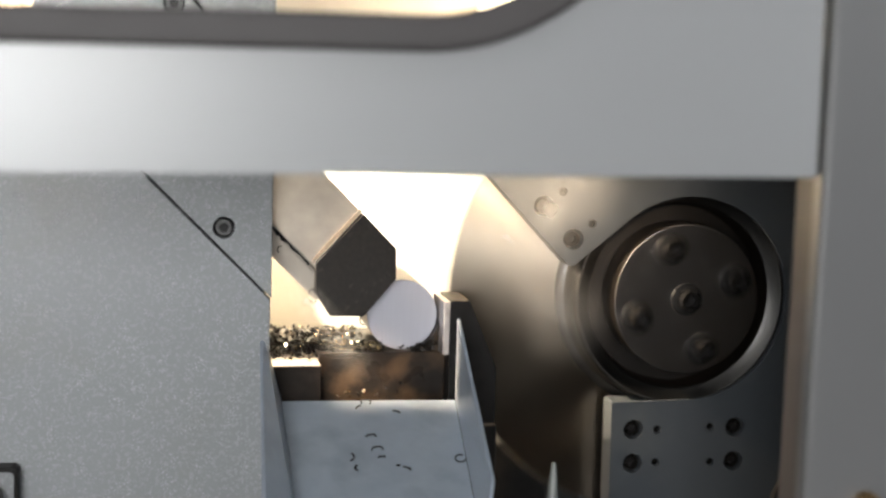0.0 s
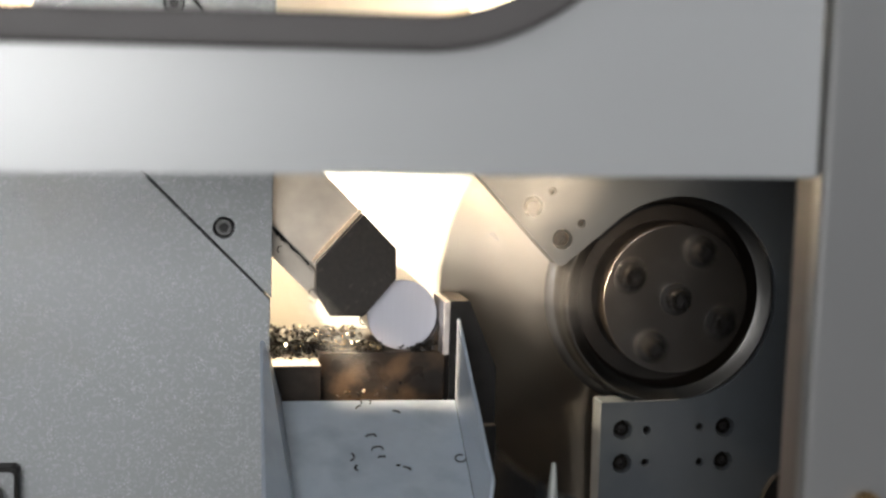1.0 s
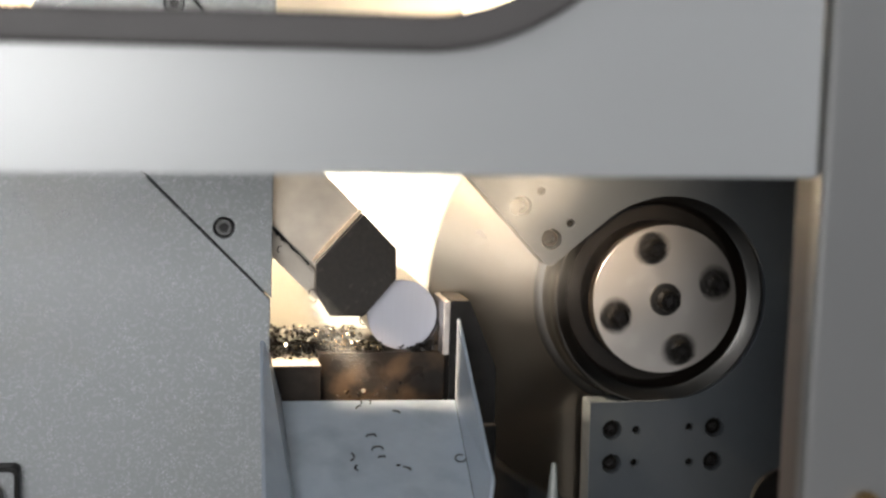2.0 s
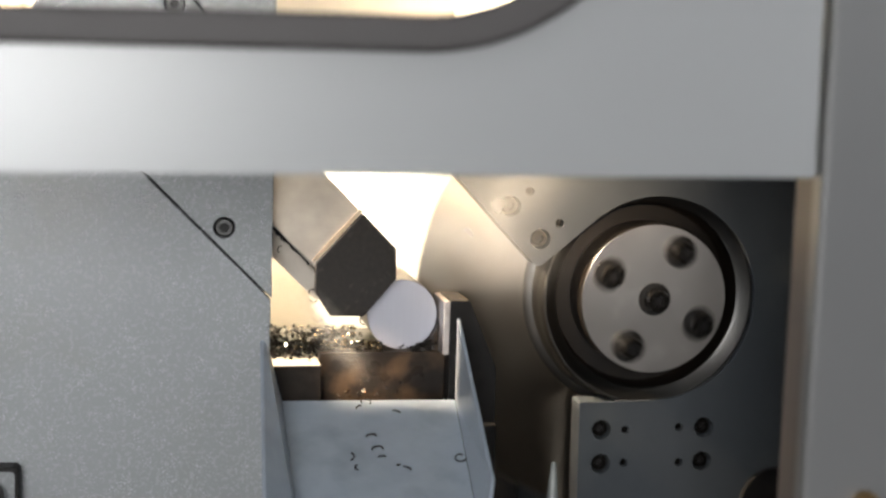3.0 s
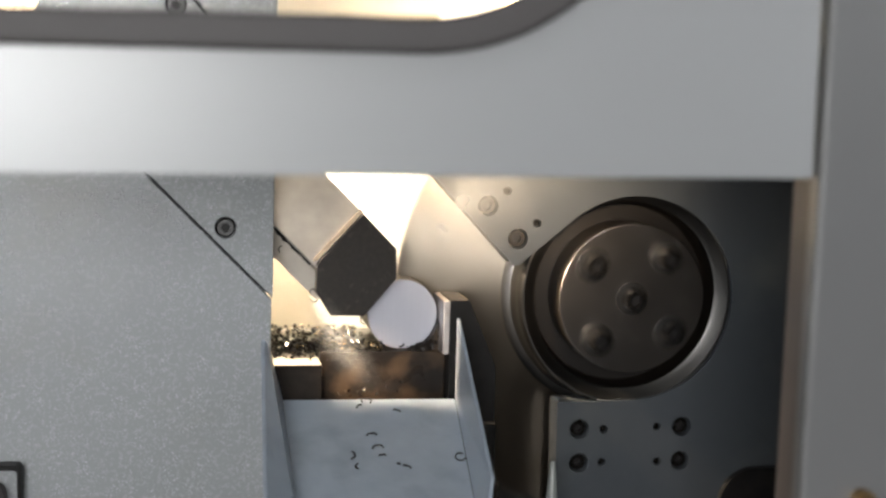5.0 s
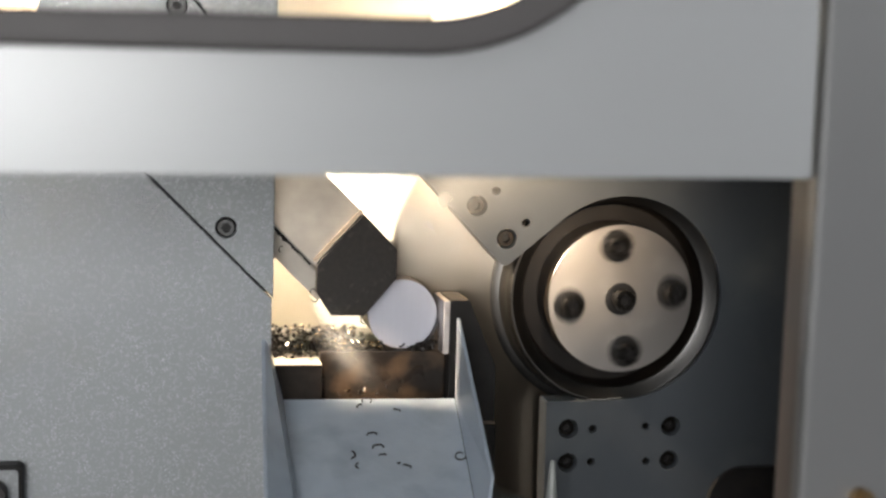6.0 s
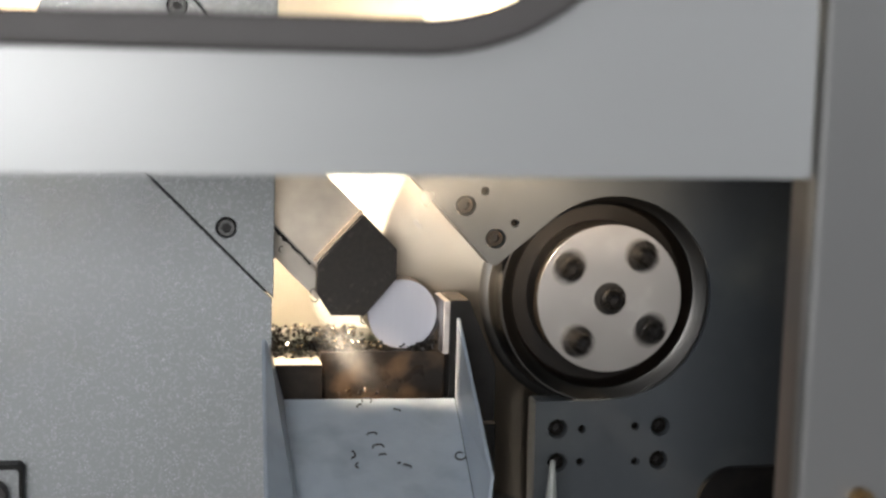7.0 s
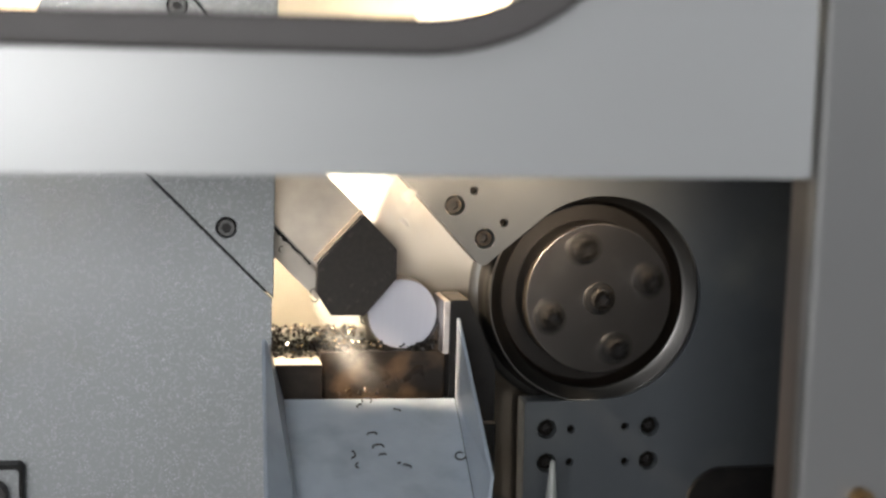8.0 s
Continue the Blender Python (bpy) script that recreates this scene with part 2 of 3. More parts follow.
def cap_screw(r, h, socket):
    """A socket-head screw whose head's top faces -y, its seat at y = 0."""
    bm = bmesh.new()
    n = 24
    outer = [(r, 0), (r, -h * 0.85), (r * 0.9, -h)]
    rings = [[bm.verts.new((q * math.cos(2 * math.pi * i / n), y, q * math.sin(2 * math.pi * i / n))) for i in range(n)] for q, y in outer]
    # the socket's six flats, sampled with the ring's points
    def hexed(i, q, y):
        a = 2 * math.pi * i / n
        k = math.cos(math.pi / 6) / math.cos((a % (math.pi / 3)) - math.pi / 6)
        return bm.verts.new((q * k * math.cos(a), y, q * k * math.sin(a)))
    rings.append([hexed(i, socket * 1.12, -h) for i in range(n)])
    rings.append([hexed(i, socket, -h * 0.94) for i in range(n)])
    rings.append([hexed(i, socket, -h * 0.35) for i in range(n)])
    for a, b in zip(rings, rings[1:]):
        for i in range(n):
            # the socket's inside takes a black material as its painted shade
            j = (i + 1) % n
            f = bm.faces.new((a[i], a[j], b[j], b[i]))
            f.material_index = 1 if b is rings[-1] else 0
    bm.faces.new(rings[-1]).material_index = 1
    return bm


def tube(points, r, n=8):
    bm = bmesh.new()
    rings = []
    pts = [Vector(p) for p in points]
    for i, p in enumerate(pts):
        d = (pts[min(i + 1, len(pts) - 1)] - pts[max(i - 1, 0)]).normalized()
        u = d.orthogonal().normalized()
        v = d.cross(u)
        if rings:
            u = (last - d * last.dot(d)).normalized()
            v = d.cross(u)
        last = u
        q = r[i] if isinstance(r, (list, tuple)) else r
        rings.append([bm.verts.new(p + (u * math.cos(2 * math.pi * k / n) + v * math.sin(2 * math.pi * k / n)) * q) for k in range(n)])
    for a, b in zip(rings, rings[1:]):
        for k in range(n):
            bm.faces.new((a[k], a[(k + 1) % n], b[(k + 1) % n], b[k]))
    bm.faces.new(rings[0])
    bm.faces.new(rings[-1])
    return bm


# ---- the workshop and the machine's housing ----


def workshop():
    tagged(part("floor", box(-4, 4, -4.2, 3, -0.1, 0), ROOM_FLOOR), "grey concrete workshop floor", "floor", kind="structure")
    tagged(part("ceiling", box(-4, 4, -4.2, 3, 3.5, 3.6), ROOM_WALL), "pale painted workshop ceiling", "ceiling", kind="structure")
    tagged(part("wall_west", box(-4.1, -4, -4.2, 3, 0, 3.5), ROOM_WALL), "pale painted workshop wall", "wall", kind="structure")
    tagged(part("wall_east", box(4, 4.1, -4.2, 3, 0, 3.5), ROOM_WALL), "pale painted workshop wall", "wall", kind="structure")
    tagged(part("wall_north", box(-4, 4, 3, 3.1, 0, 3.5), ROOM_WALL), "pale painted workshop wall", "wall", kind="structure")
    # the right-hand window is an added source for the post's upper end
    spans = ((-1.97, -0.33, 0.92, 2.40), (2.55, 3.75, 1.50, 2.60))
    wall = plate([(-4, 0), (4, 0), (4, 3.5), (-4, 3.5)], [[(a, c), (b, c), (b, d), (a, d)] for a, b, c, d in spans], -4.2, 0.2)
    tagged(part("wall_south", wall, ROOM_WALL), "pale painted workshop wall with two unseen windows", "wall", kind="structure")
    for k, (a, b, c, d) in enumerate(spans):
        w = tagged(new(f"window_{k + 1}"), "wide unseen workshop window with a pale frame, placed for its light", "window", kind="structure")
        e = 0.06
        frame_bm = plate([(a, c), (b, c), (b, d), (a, d)], [[(a + e, c + e), (b - e, c + e), (b - e, d - e), (a + e, d - e)]], -4.06, 0.06)
        part("window_frame", frame_bm, WHITE_CASE, w)
        part("window_pane", box(a + e, b - e, -4.05, -4.04, c + e, d - e), SKY_PANE, w)
    for x in (-0.9, 1.1):
        l = thing("ceiling_light", "white ceiling batten light with a long tube", "ceiling light", "ceiling lights of the workshop")
        part("housing", box(x - 0.72, x + 0.72, -1.28, -1.12, 3.32, 3.5, 0.01), WHITE_CASE, l)
        part("diffuser", box(x - 0.7, x + 0.7, -1.27, -1.13, 3.305, 3.318), TUBE, l)


def housing():
    h = tagged(new("machine_housing"), "grey sheet-metal housing of a circular cold saw", "machine housing", kind="structure")
    part("back_wall", box(-0.9, 0.9, 0.62, 0.64, 0.5, 1.95), CREAM_WALL, h, "cream inner back wall in lamp light")
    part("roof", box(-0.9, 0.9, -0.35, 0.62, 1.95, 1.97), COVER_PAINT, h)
    # added dark block, as the wall's foot should lie in the dark
    part("bed", box(-0.9, 0.9, 0.16, 0.615, 0.6, 0.955, 0.004), BLACK_STEEL, h, "dark block added to hide the lit foot of the back wall")
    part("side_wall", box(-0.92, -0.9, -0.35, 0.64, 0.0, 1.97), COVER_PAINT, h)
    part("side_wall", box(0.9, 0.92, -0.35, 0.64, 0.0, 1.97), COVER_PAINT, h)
    part("tray", box(-0.9, 0.9, -0.34, 0.62, 0.55, 0.6), BLACK_STEEL, h, "dark oily chip tray")
    part("front_panel", box(-0.9, 0.137, -0.35, -0.34, 0.0, 0.86), POST_PAINT, h)
    post = plate(rounded([(0.1375, 0.0), (0.9, 0.0), (0.9, 1.97), (0.1375, 1.97)], 0.0), (), -0.352, 0.012, 0.003)
    part("post", post, POST_PAINT, h, "grey painted front post")
    part("reveal", plate_x(0.1405, -0.34, -0.311, 0.6, 1.95), REVEAL_TINT, h, "inner side of the post, warm lamp tint in its colour")
    knob = thing("brass_fitting", "small brass fitting on the grey post", "fitting", m=pose(0.1735, -0.352, 1.0545))
    part("stem", lathe([(0, -0.016), (0.003, -0.016), (0.0045, -0.014), (0.0045, -0.006), (0.007, -0.006), (0.007, 0.0), (0, 0)], 20), BRASS, knob)


def plate_x(x, y0, y1, z0, z1):
    return box(x, x + 0.012, y0, y1, z0, z1, 0.0015)


def door():
    d = thing("machine_door", "pale grey machine door with a rubber-framed window", "door", m=pose(-0.05, -0.35, 1.2315, 0, -0.6, 0))
    # outline about the door's own origin
    o = [(-0.72, 0.0), (0.184, 0.0), (0.184, 0.68), (-0.72, 0.68)]
    win = rounded([(-0.66, 0.070), (0.088, 0.070), (0.088, 0.60), (-0.66, 0.60)], 0.122, 18)
    part("panel", plate(rounded(o, 0.002, 2), [win], 0.0, 0.018, 0.002), DOOR_PAINT, d)
    outer = rounded([(-0.668, 0.062), (0.098, 0.062), (0.098, 0.61), (-0.668, 0.61)], 0.13, 24)
    inner = rounded([(-0.650, 0.0805), (0.080, 0.0805), (0.080, 0.592), (-0.650, 0.592)], 0.112, 24)
    part("gasket", plate(outer, [inner], -0.007, 0.0065, 0.003, 3), RUBBER, d, "dark rubber window seal")
    p = part("pane", plate(rounded([(-0.655, 0.075), (0.085, 0.075), (0.085, 0.597), (-0.655, 0.597)], 0.116, 20), (), 0.004, 0.004), PANE, d, "clear tinted window pane")
    p.visible_shadow = False


def added_door_lamp():
    # cases for the added fill lights, out of view behind the door rail
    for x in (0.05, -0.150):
        l = thing("added_door_lamp", "small unseen fill lamp added behind the machine door", "lamp", "lamps on the door", m=pose(x, -0.332, 1.262))
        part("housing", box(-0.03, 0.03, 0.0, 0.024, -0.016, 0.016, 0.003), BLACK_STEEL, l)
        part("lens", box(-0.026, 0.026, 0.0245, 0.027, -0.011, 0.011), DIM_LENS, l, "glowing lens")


def dim_sheet():
    g = thing("dim_sheet", "brown sheet standing for the dimmer part of the back wall", "splash guard")
    # added sheet: its brown stands for the shaded wall below the clamp slide
    part("sheet", plate(rounded([(-0.45, 0.956), (-0.0128, 0.956), (-0.0168, 0.9863), (-0.0424, 1.0117), (-0.0600, 1.078), (-0.45, 1.45)], [0, 0, 0.05, 0.05, 0.05, 0]), (), 0.5, 0.004, 0.001), DIM_WALL_TINT, g)


def work_lamp():
    # glowing box added to whiten the far corner; no lamp is known there
    l = thing("corner_glow", "glowing box standing in for a blown-out white corner", "lamp", m=pose(-0.38, 0.5, 1.385))
    part("housing", box(-0.09, 0.09, 0.004, 0.03, -0.075, 0.075, 0.006), WHITE_CASE, l)
    part("lens", box(-0.08, 0.08, 0.0, 0.0038, -0.065, 0.065), BRIGHT_GLOW, l, "glowing lens")
    part("arm", box(-0.012, 0.012, 0.0302, 0.12, -0.012, 0.012, 0.002), BLACK_STEEL, l)
    l = thing("work_lamp", "long warm work lamp in front of the cream back wall", "lamp", m=pose(-0.06, 0.36, 1.285, -37, 0, 0))
    part("housing", box(-0.37, 0.37, -0.012, 0.026, 0.004, 0.022, 0.004), BLACK_STEEL, l)
    part("lens", box(-0.35, 0.35, -0.008, 0.022, 0.0, 0.003), BRIGHT_GLOW, l, "glowing lens")
    for x in (-0.3, 0.3):
        a = part("arm", box(x - 0.01, x + 0.01, 0.0, 0.26, -0.004, 0.004, 0.001), BLACK_STEEL, l)
        a.matrix_basis = pose(0, 0, 0.018, 37, 0, 0)
    l = thing("slim_lamp", "slim warm lamp above the machine panel", "lamp", m=pose(-0.294, -0.020, 1.417, 0, 45, 0))
    part("housing", box(-0.04, 0.04, -0.02, 0.02, 0.008, 0.05, 0.006), BLACK_STEEL, l)
    part("lens", box(-0.035, 0.035, -0.016, 0.016, 0.002, 0.0075), DIM_LENS, l, "glowing lens")
    a = part("bracket", box(-0.01, 0.01, -0.01, 0.01, 0.0, 0.40, 0.002), BLACK_STEEL, l)
    a.matrix_basis = pose(0, 0, 0.04, 0, -45, 0)


# ---- the fixed panel, clamp and chute ----


def screw_at(parent, x, y, z, r, h, socket, mat, name="screw"):
    s = part(name, cap_screw(r, h, socket), [mat, SOCKET_SHADE], parent)
    s.matrix_basis = pose(x, y, z, 0, random.uniform(0, 60), 0)
    return s


def side_panel():
    p = thing("side_panel", "grey hammer-finish machine panel with a diagonal cover", "panel")
    # the two joints of the diagonal cover run at 45 degrees
    g = 0.0007
    low = [(-0.62, 0.8), (-0.1335, 0.8), (-0.1335, 1.1193 - g), (-0.2665, 1.2510), (-0.62, 1.2510)]
    hole = ring_points(-0.1668, 1.1702, 0.0075, 24)
    hole2 = ring_points(-0.2025, 1.3247, 0.0075, 24)
    strip = [(-0.1328, 1.1193 + g), (-0.1328, 1.2625), (-0.1895, 1.3282 - g * 2), (-0.235, 1.372), (-0.284, 1.36), (-0.2985, 1.3125), (-0.2680, 1.2540)]
    top = [(-0.1328, 1.2640), (-0.1328, 1.42), (-0.278, 1.42), (-0.236, 1.374), (-0.1890, 1.3287)]
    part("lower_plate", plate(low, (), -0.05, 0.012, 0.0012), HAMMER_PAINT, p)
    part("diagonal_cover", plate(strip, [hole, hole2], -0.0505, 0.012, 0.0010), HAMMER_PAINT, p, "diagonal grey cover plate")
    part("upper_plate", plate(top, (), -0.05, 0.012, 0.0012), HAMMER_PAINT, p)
    part("backing", plate([(-0.33, 1.12), (-0.137, 1.12), (-0.137, 1.40), (-0.27, 1.40), (-0.30, 1.30)], (), -0.0375, 0.006), BLACK_STEEL, p)
    for x, z in ((-0.1668, 1.1702), (-0.2025, 1.3247)):
        screw_at(p, x, -0.045, z, 0.0062, 0.0045, 0.0034, GREY_SCREW)
    b = thing("gauge_bracket", "grey plate with a black rim and round knob", "bracket")
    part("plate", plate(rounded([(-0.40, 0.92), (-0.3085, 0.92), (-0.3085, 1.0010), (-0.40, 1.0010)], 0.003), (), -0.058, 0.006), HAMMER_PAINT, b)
    part("rim", plate(rounded([(-0.405, 0.915), (-0.3055, 0.915), (-0.3055, 1.004), (-0.405, 1.004)], 0.004), [rounded([(-0.40, 0.92), (-0.3085, 0.92), (-0.3085, 1.0005), (-0.40, 1.0005)], 0.003)], -0.064, 0.013, 0.001), BLACK_STEEL, b, "black rim")
    k = part("knob", lathe([(0, -0.018), (0.008, -0.018), (0.0105, -0.016), (0.011, -0.004), (0.009, 0), (0, 0)], 28), RUBBER, b, "black knob")
    k.matrix_basis = pose(-0.3265, -0.058, 0.983)


def clamp():
    c = thing("clamp_jaw", "oily dark steel clamp jaw pressing on the bar", "clamp jaw")
    face = [(-0.0643, 1.178), (-0.0390, 1.1522), (-0.0386, 1.1298), (-0.062, 1.1018), (-0.0873, 1.1018), (-0.0985, 1.1187), (-0.0981, 1.1405)]
    part("jaw_block", plate(rounded(face, 0.0012, 3), (), -0.02, 0.042, 0.0012), JAW_STEEL, c)
    # the slide behind it runs up to the left at 45 degrees
    d = Vector((-1, 0, 1)).normalized()
    n = Vector((1, 0, 1)).normalized()
    bm = bmesh.new()
    a = Vector((-0.0800, 0, 1.1590))
    # cross-section: across the slide and in depth
    section = [(0.0247, -0.0120), (0.0247, 0.02), (-0.0455, 0.02), (-0.0455, -0.0085), (-0.0312, -0.0105), (-0.0300, -0.0085), (-0.0285, -0.0145)]
    ends = []
    for s in (-0.022, 0.16):
        ends.append([bm.verts.new(a + d * s + n * u + Vector((0, v, 0))) for u, v in section])
    for i in range(len(section)):
        j = (i + 1) % len(section)
        bm.faces.new((ends[0][i], ends[0][j], ends[1][j], ends[1][i]))
    bm.faces.new(ends[0])
    bm.faces.new(ends[1])
    bmesh.ops.bevel(bm, geom=bm.edges[:], offset=0.0008, segments=2, affect="EDGES")
    part("slide", bm, WET_STEEL, c, "wet scratched steel slide", 0)
    rnd = random.Random(3)
    grime = [a + d * (0.002 + 0.0030 * k) + n * (-0.0298 + rnd.uniform(-0.0006, 0.0008)) + Vector((0, -0.0105, 0)) for k in range(22)]
    part("grime", tube(grime, [rnd.uniform(0.0006, 0.0013) + (0.0013 if 8 < k < 13 else 0) for k in range(22)], 7), BLACK_STEEL, c, "dark greasy grime along the slide")
    chamfer = bmesh.new()
    p0, p1 = Vector((-0.0647, -0.0185, 1.1795)), Vector((-0.0995, -0.0185, 1.1415))
    vs = [chamfer.verts.new(p) for p in (p0, p1, p1 + d * 0.0026 + Vector((0, 0.0007, 0)), p0 + d * 0.0026 + Vector((0, 0.0007, 0)), p0 + Vector((0, 0.02, 0)), p1 + Vector((0, 0.02, 0)))]
    chamfer.faces.new((vs[0], vs[1], vs[2], vs[3]))
    chamfer.faces.new((vs[3], vs[2], vs[5], vs[4]))
    chamfer.faces.new((vs[0], vs[4], vs[5], vs[1]))
    chamfer.faces.new((vs[0], vs[3], vs[4]))
    chamfer.faces.new((vs[1], vs[5], vs[2]))
    part("chamfer", chamfer, EDGE_STEEL, c, "bright ground edge")


def vise():
    b = thing("vise_base", "oily brown steel vise base strewn with chips", "vise")
    part("front_block", box(-0.0935, 0.0035, -0.004, 0.024, 1.02, 1.0715, 0.001), OILY_BASE, b)
    # added dark filler where the bar and jaw leave a shadowed corner
    arc = [(-0.0293 + 0.0274 * math.cos(radians(q)), 1.0988 + 0.0274 * math.sin(radians(q))) for q in range(-6, -68, -8)]
    part("wedge", plate([(-0.0018, 1.0717)] + arc + [(arc[-1][0], 1.0717)], (), -0.002, 0.02), OILY_BASE, b, "dark wedge standing for the shadow beside the bar")
    part("rear_block", box(-0.131, 0.0035, 0.040, 0.10, 1.02, 1.0715, 0.001), OILY_BASE, b)
    part("pedestal", box(-0.131, 0.04, -0.029, 0.024, 0.6, 1.0195, 0.001), BLACK_STEEL, b)
    s = thing("stop_block", "small steel block lying by the vise", "block")
    # pale top on a dark block: lit and shaded sides put in colour
    part("block", box(-0.1300, -0.0940, -0.03, 0.024, 1.0200, 1.0662, 0.0008), STOP_STEEL, s)
    part("top_face", box(-0.1296, -0.0944, -0.0296, 0.0236, 1.0663, 1.0668, 0.0002), LIT_TOP_STEEL, s, "top face coloured pale for the lamp light on it")
    f = thing("fixed_jaw", "black steel fixed vise jaw with a chamfered corner", "vise jaw")
    shape = [(0.0035, 0.80), (0.0430, 0.80), (0.0400, 1.0617), (0.0229, 1.1017), (0.0181, 1.1133), (0.0035, 1.1133)]
    part("body", plate(rounded(shape, [0, 0, 0.004, 0.003, 0.001, 0.001]), (), -0.02, 0.045, 0.0008), BLACK_STEEL, f)
    # the liner's pale colour carries the lamp light on the jaw's left side
    part("liner", box(-0.0015, 0.0033, -0.0195, 0.0245, 1.0717, 1.1125, 0.0006), LIT_LINER_STEEL, f, "pale jaw liner, lamp light put in its colour")
    bar = thing("steel_bar", "round steel bar with a freshly sawn end", "steel bar", m=pose(-0.0293, 0.004, 1.0988))
    part("sawn_end", lathe([(0, 0), (0.0264, 0), (0.0270, 0.0006)], 64), BAR_END, bar, "bright sawn end face")
    part("rod", lathe([(0.0270, 0.0006), (0.0270, 0.09), (0.0262, 0.0908), (0, 0.0908)], 64), BAR_SKIN, bar, "dull scaled rod")


def chute():
    c = thing("chute", "pale blue-grey sheet-metal chute with flared sides", "chute")
    t = 0.0025

    def sheet(name, corners):
        bm = bmesh.new()
        vs = [bm.verts.new(p) for p in corners]
        f = bm.faces.new(vs)
        f.normal_update()
        nrm = f.normal.copy()
        r = bmesh.ops.extrude_face_region(bm, geom=[f], use_keep_orig=True)
        bmesh.ops.translate(bm, verts=[g for g in r["geom"] if isinstance(g, bmesh.types.BMVert)], vec=-nrm * t)
        bmesh.ops.recalc_face_normals(bm, faces=bm.faces)
        bmesh.ops.bevel(bm, geom=bm.edges[:], offset=0.0006, segments=2, affect="EDGES")
        return part(name, bm, CHUTE_STEEL, c, "", 0)

    bl, br, fl, fr = (-0.1232, -0.037, 1.0425), (0.0055, -0.037, 1.0420), (-0.1195, -0.175, 0.975), (-0.0010, -0.175, 0.975)
    sheet("bed", [bl, fl, fr, br])
    sheet("side", [br, fr, (0.0068, -0.160, 1.0157), (0.0050, -0.037, 1.1035)])
    sheet("side", [(-0.1378, -0.037, 1.0985), (-0.1450, -0.200, 0.9935), (-0.1190, -0.200, 0.963), bl])
    return c


def floor_point(u, v):
    """A place on the chute's bed: u across, v down from its upper edge."""
    a = Vector((-0.1232, -0.037, 1.0425)).lerp(Vector((0.0055, -0.037, 1.0420)), u)
    b = Vector((-0.1195, -0.175, 0.975)).lerp(Vector((-0.0010, -0.175, 0.975)), u)
    return a.lerp(b, v)


def chips():
    for u, v, r, arc, a0 in ((0.475, 0.028, 0.0036, 250, -40), (0.434, 0.074, 0.0026, 140, 60), (0.637, 0.114, 0.003, 130, 0), (0.475, 0.287, 0.0037, 150, 20), (0.498, 0.374, 0.0040, 175, 10),
                             (0.323, 0.417, 0.0045, 120, -70), (0.516, 0.432, 0.0026, 140, 20), (0.377, 0.494, 0.0028, 140, 110), (0.639, 0.515, 0.0034, 120, 0), (0.60, 0.49, 0.0016, 90, 40), (0.965, 0.441, 0.0038, 290, 60)):
        pts = [(r * math.cos(radians(a0 + arc * k / 9)), r * math.sin(radians(a0 + arc * k / 9)), 0.0004 + 0.0004 * math.sin(k)) for k in range(10)]
        q = tagged(part("metal_chip", tube(pts, 0.00055, 6), CHIP_STEEL), "small dark curled steel chip on the chute", "metal chip", "chips on the chute")
        q.matrix_world = Matrix.Translation(floor_point(u, v) + Vector((0, -0.0006, 0.0011))) @ pose(0, 0, 0, 26, 0, 0)


def clinging_chips():
    for x, y, z, r, arc, a0 in ((-0.0612, -0.0185, 1.0985, 0.0035, 150, 120), (-0.0995, -0.0185, 1.1150, 0.003, 130, 200), (-0.1010, -0.0175, 1.1195, 0.002, 200, 30), (-0.1235, -0.0100, 1.1500, 0.0026, 160, 80)):
        pts = [(r * math.cos(radians(a0 + arc * k / 9)), 0.0005 * math.sin(k), r * math.sin(radians(a0 + arc * k / 9))) for k in range(10)]
        q = tagged(part("metal_chip", tube(pts, 0.0005, 6), CHIP_STEEL), "thin wet chip clinging to the clamp jaw", "metal chip", "chips on the clamp jaw")
        q.matrix_world = pose(x, y, z)


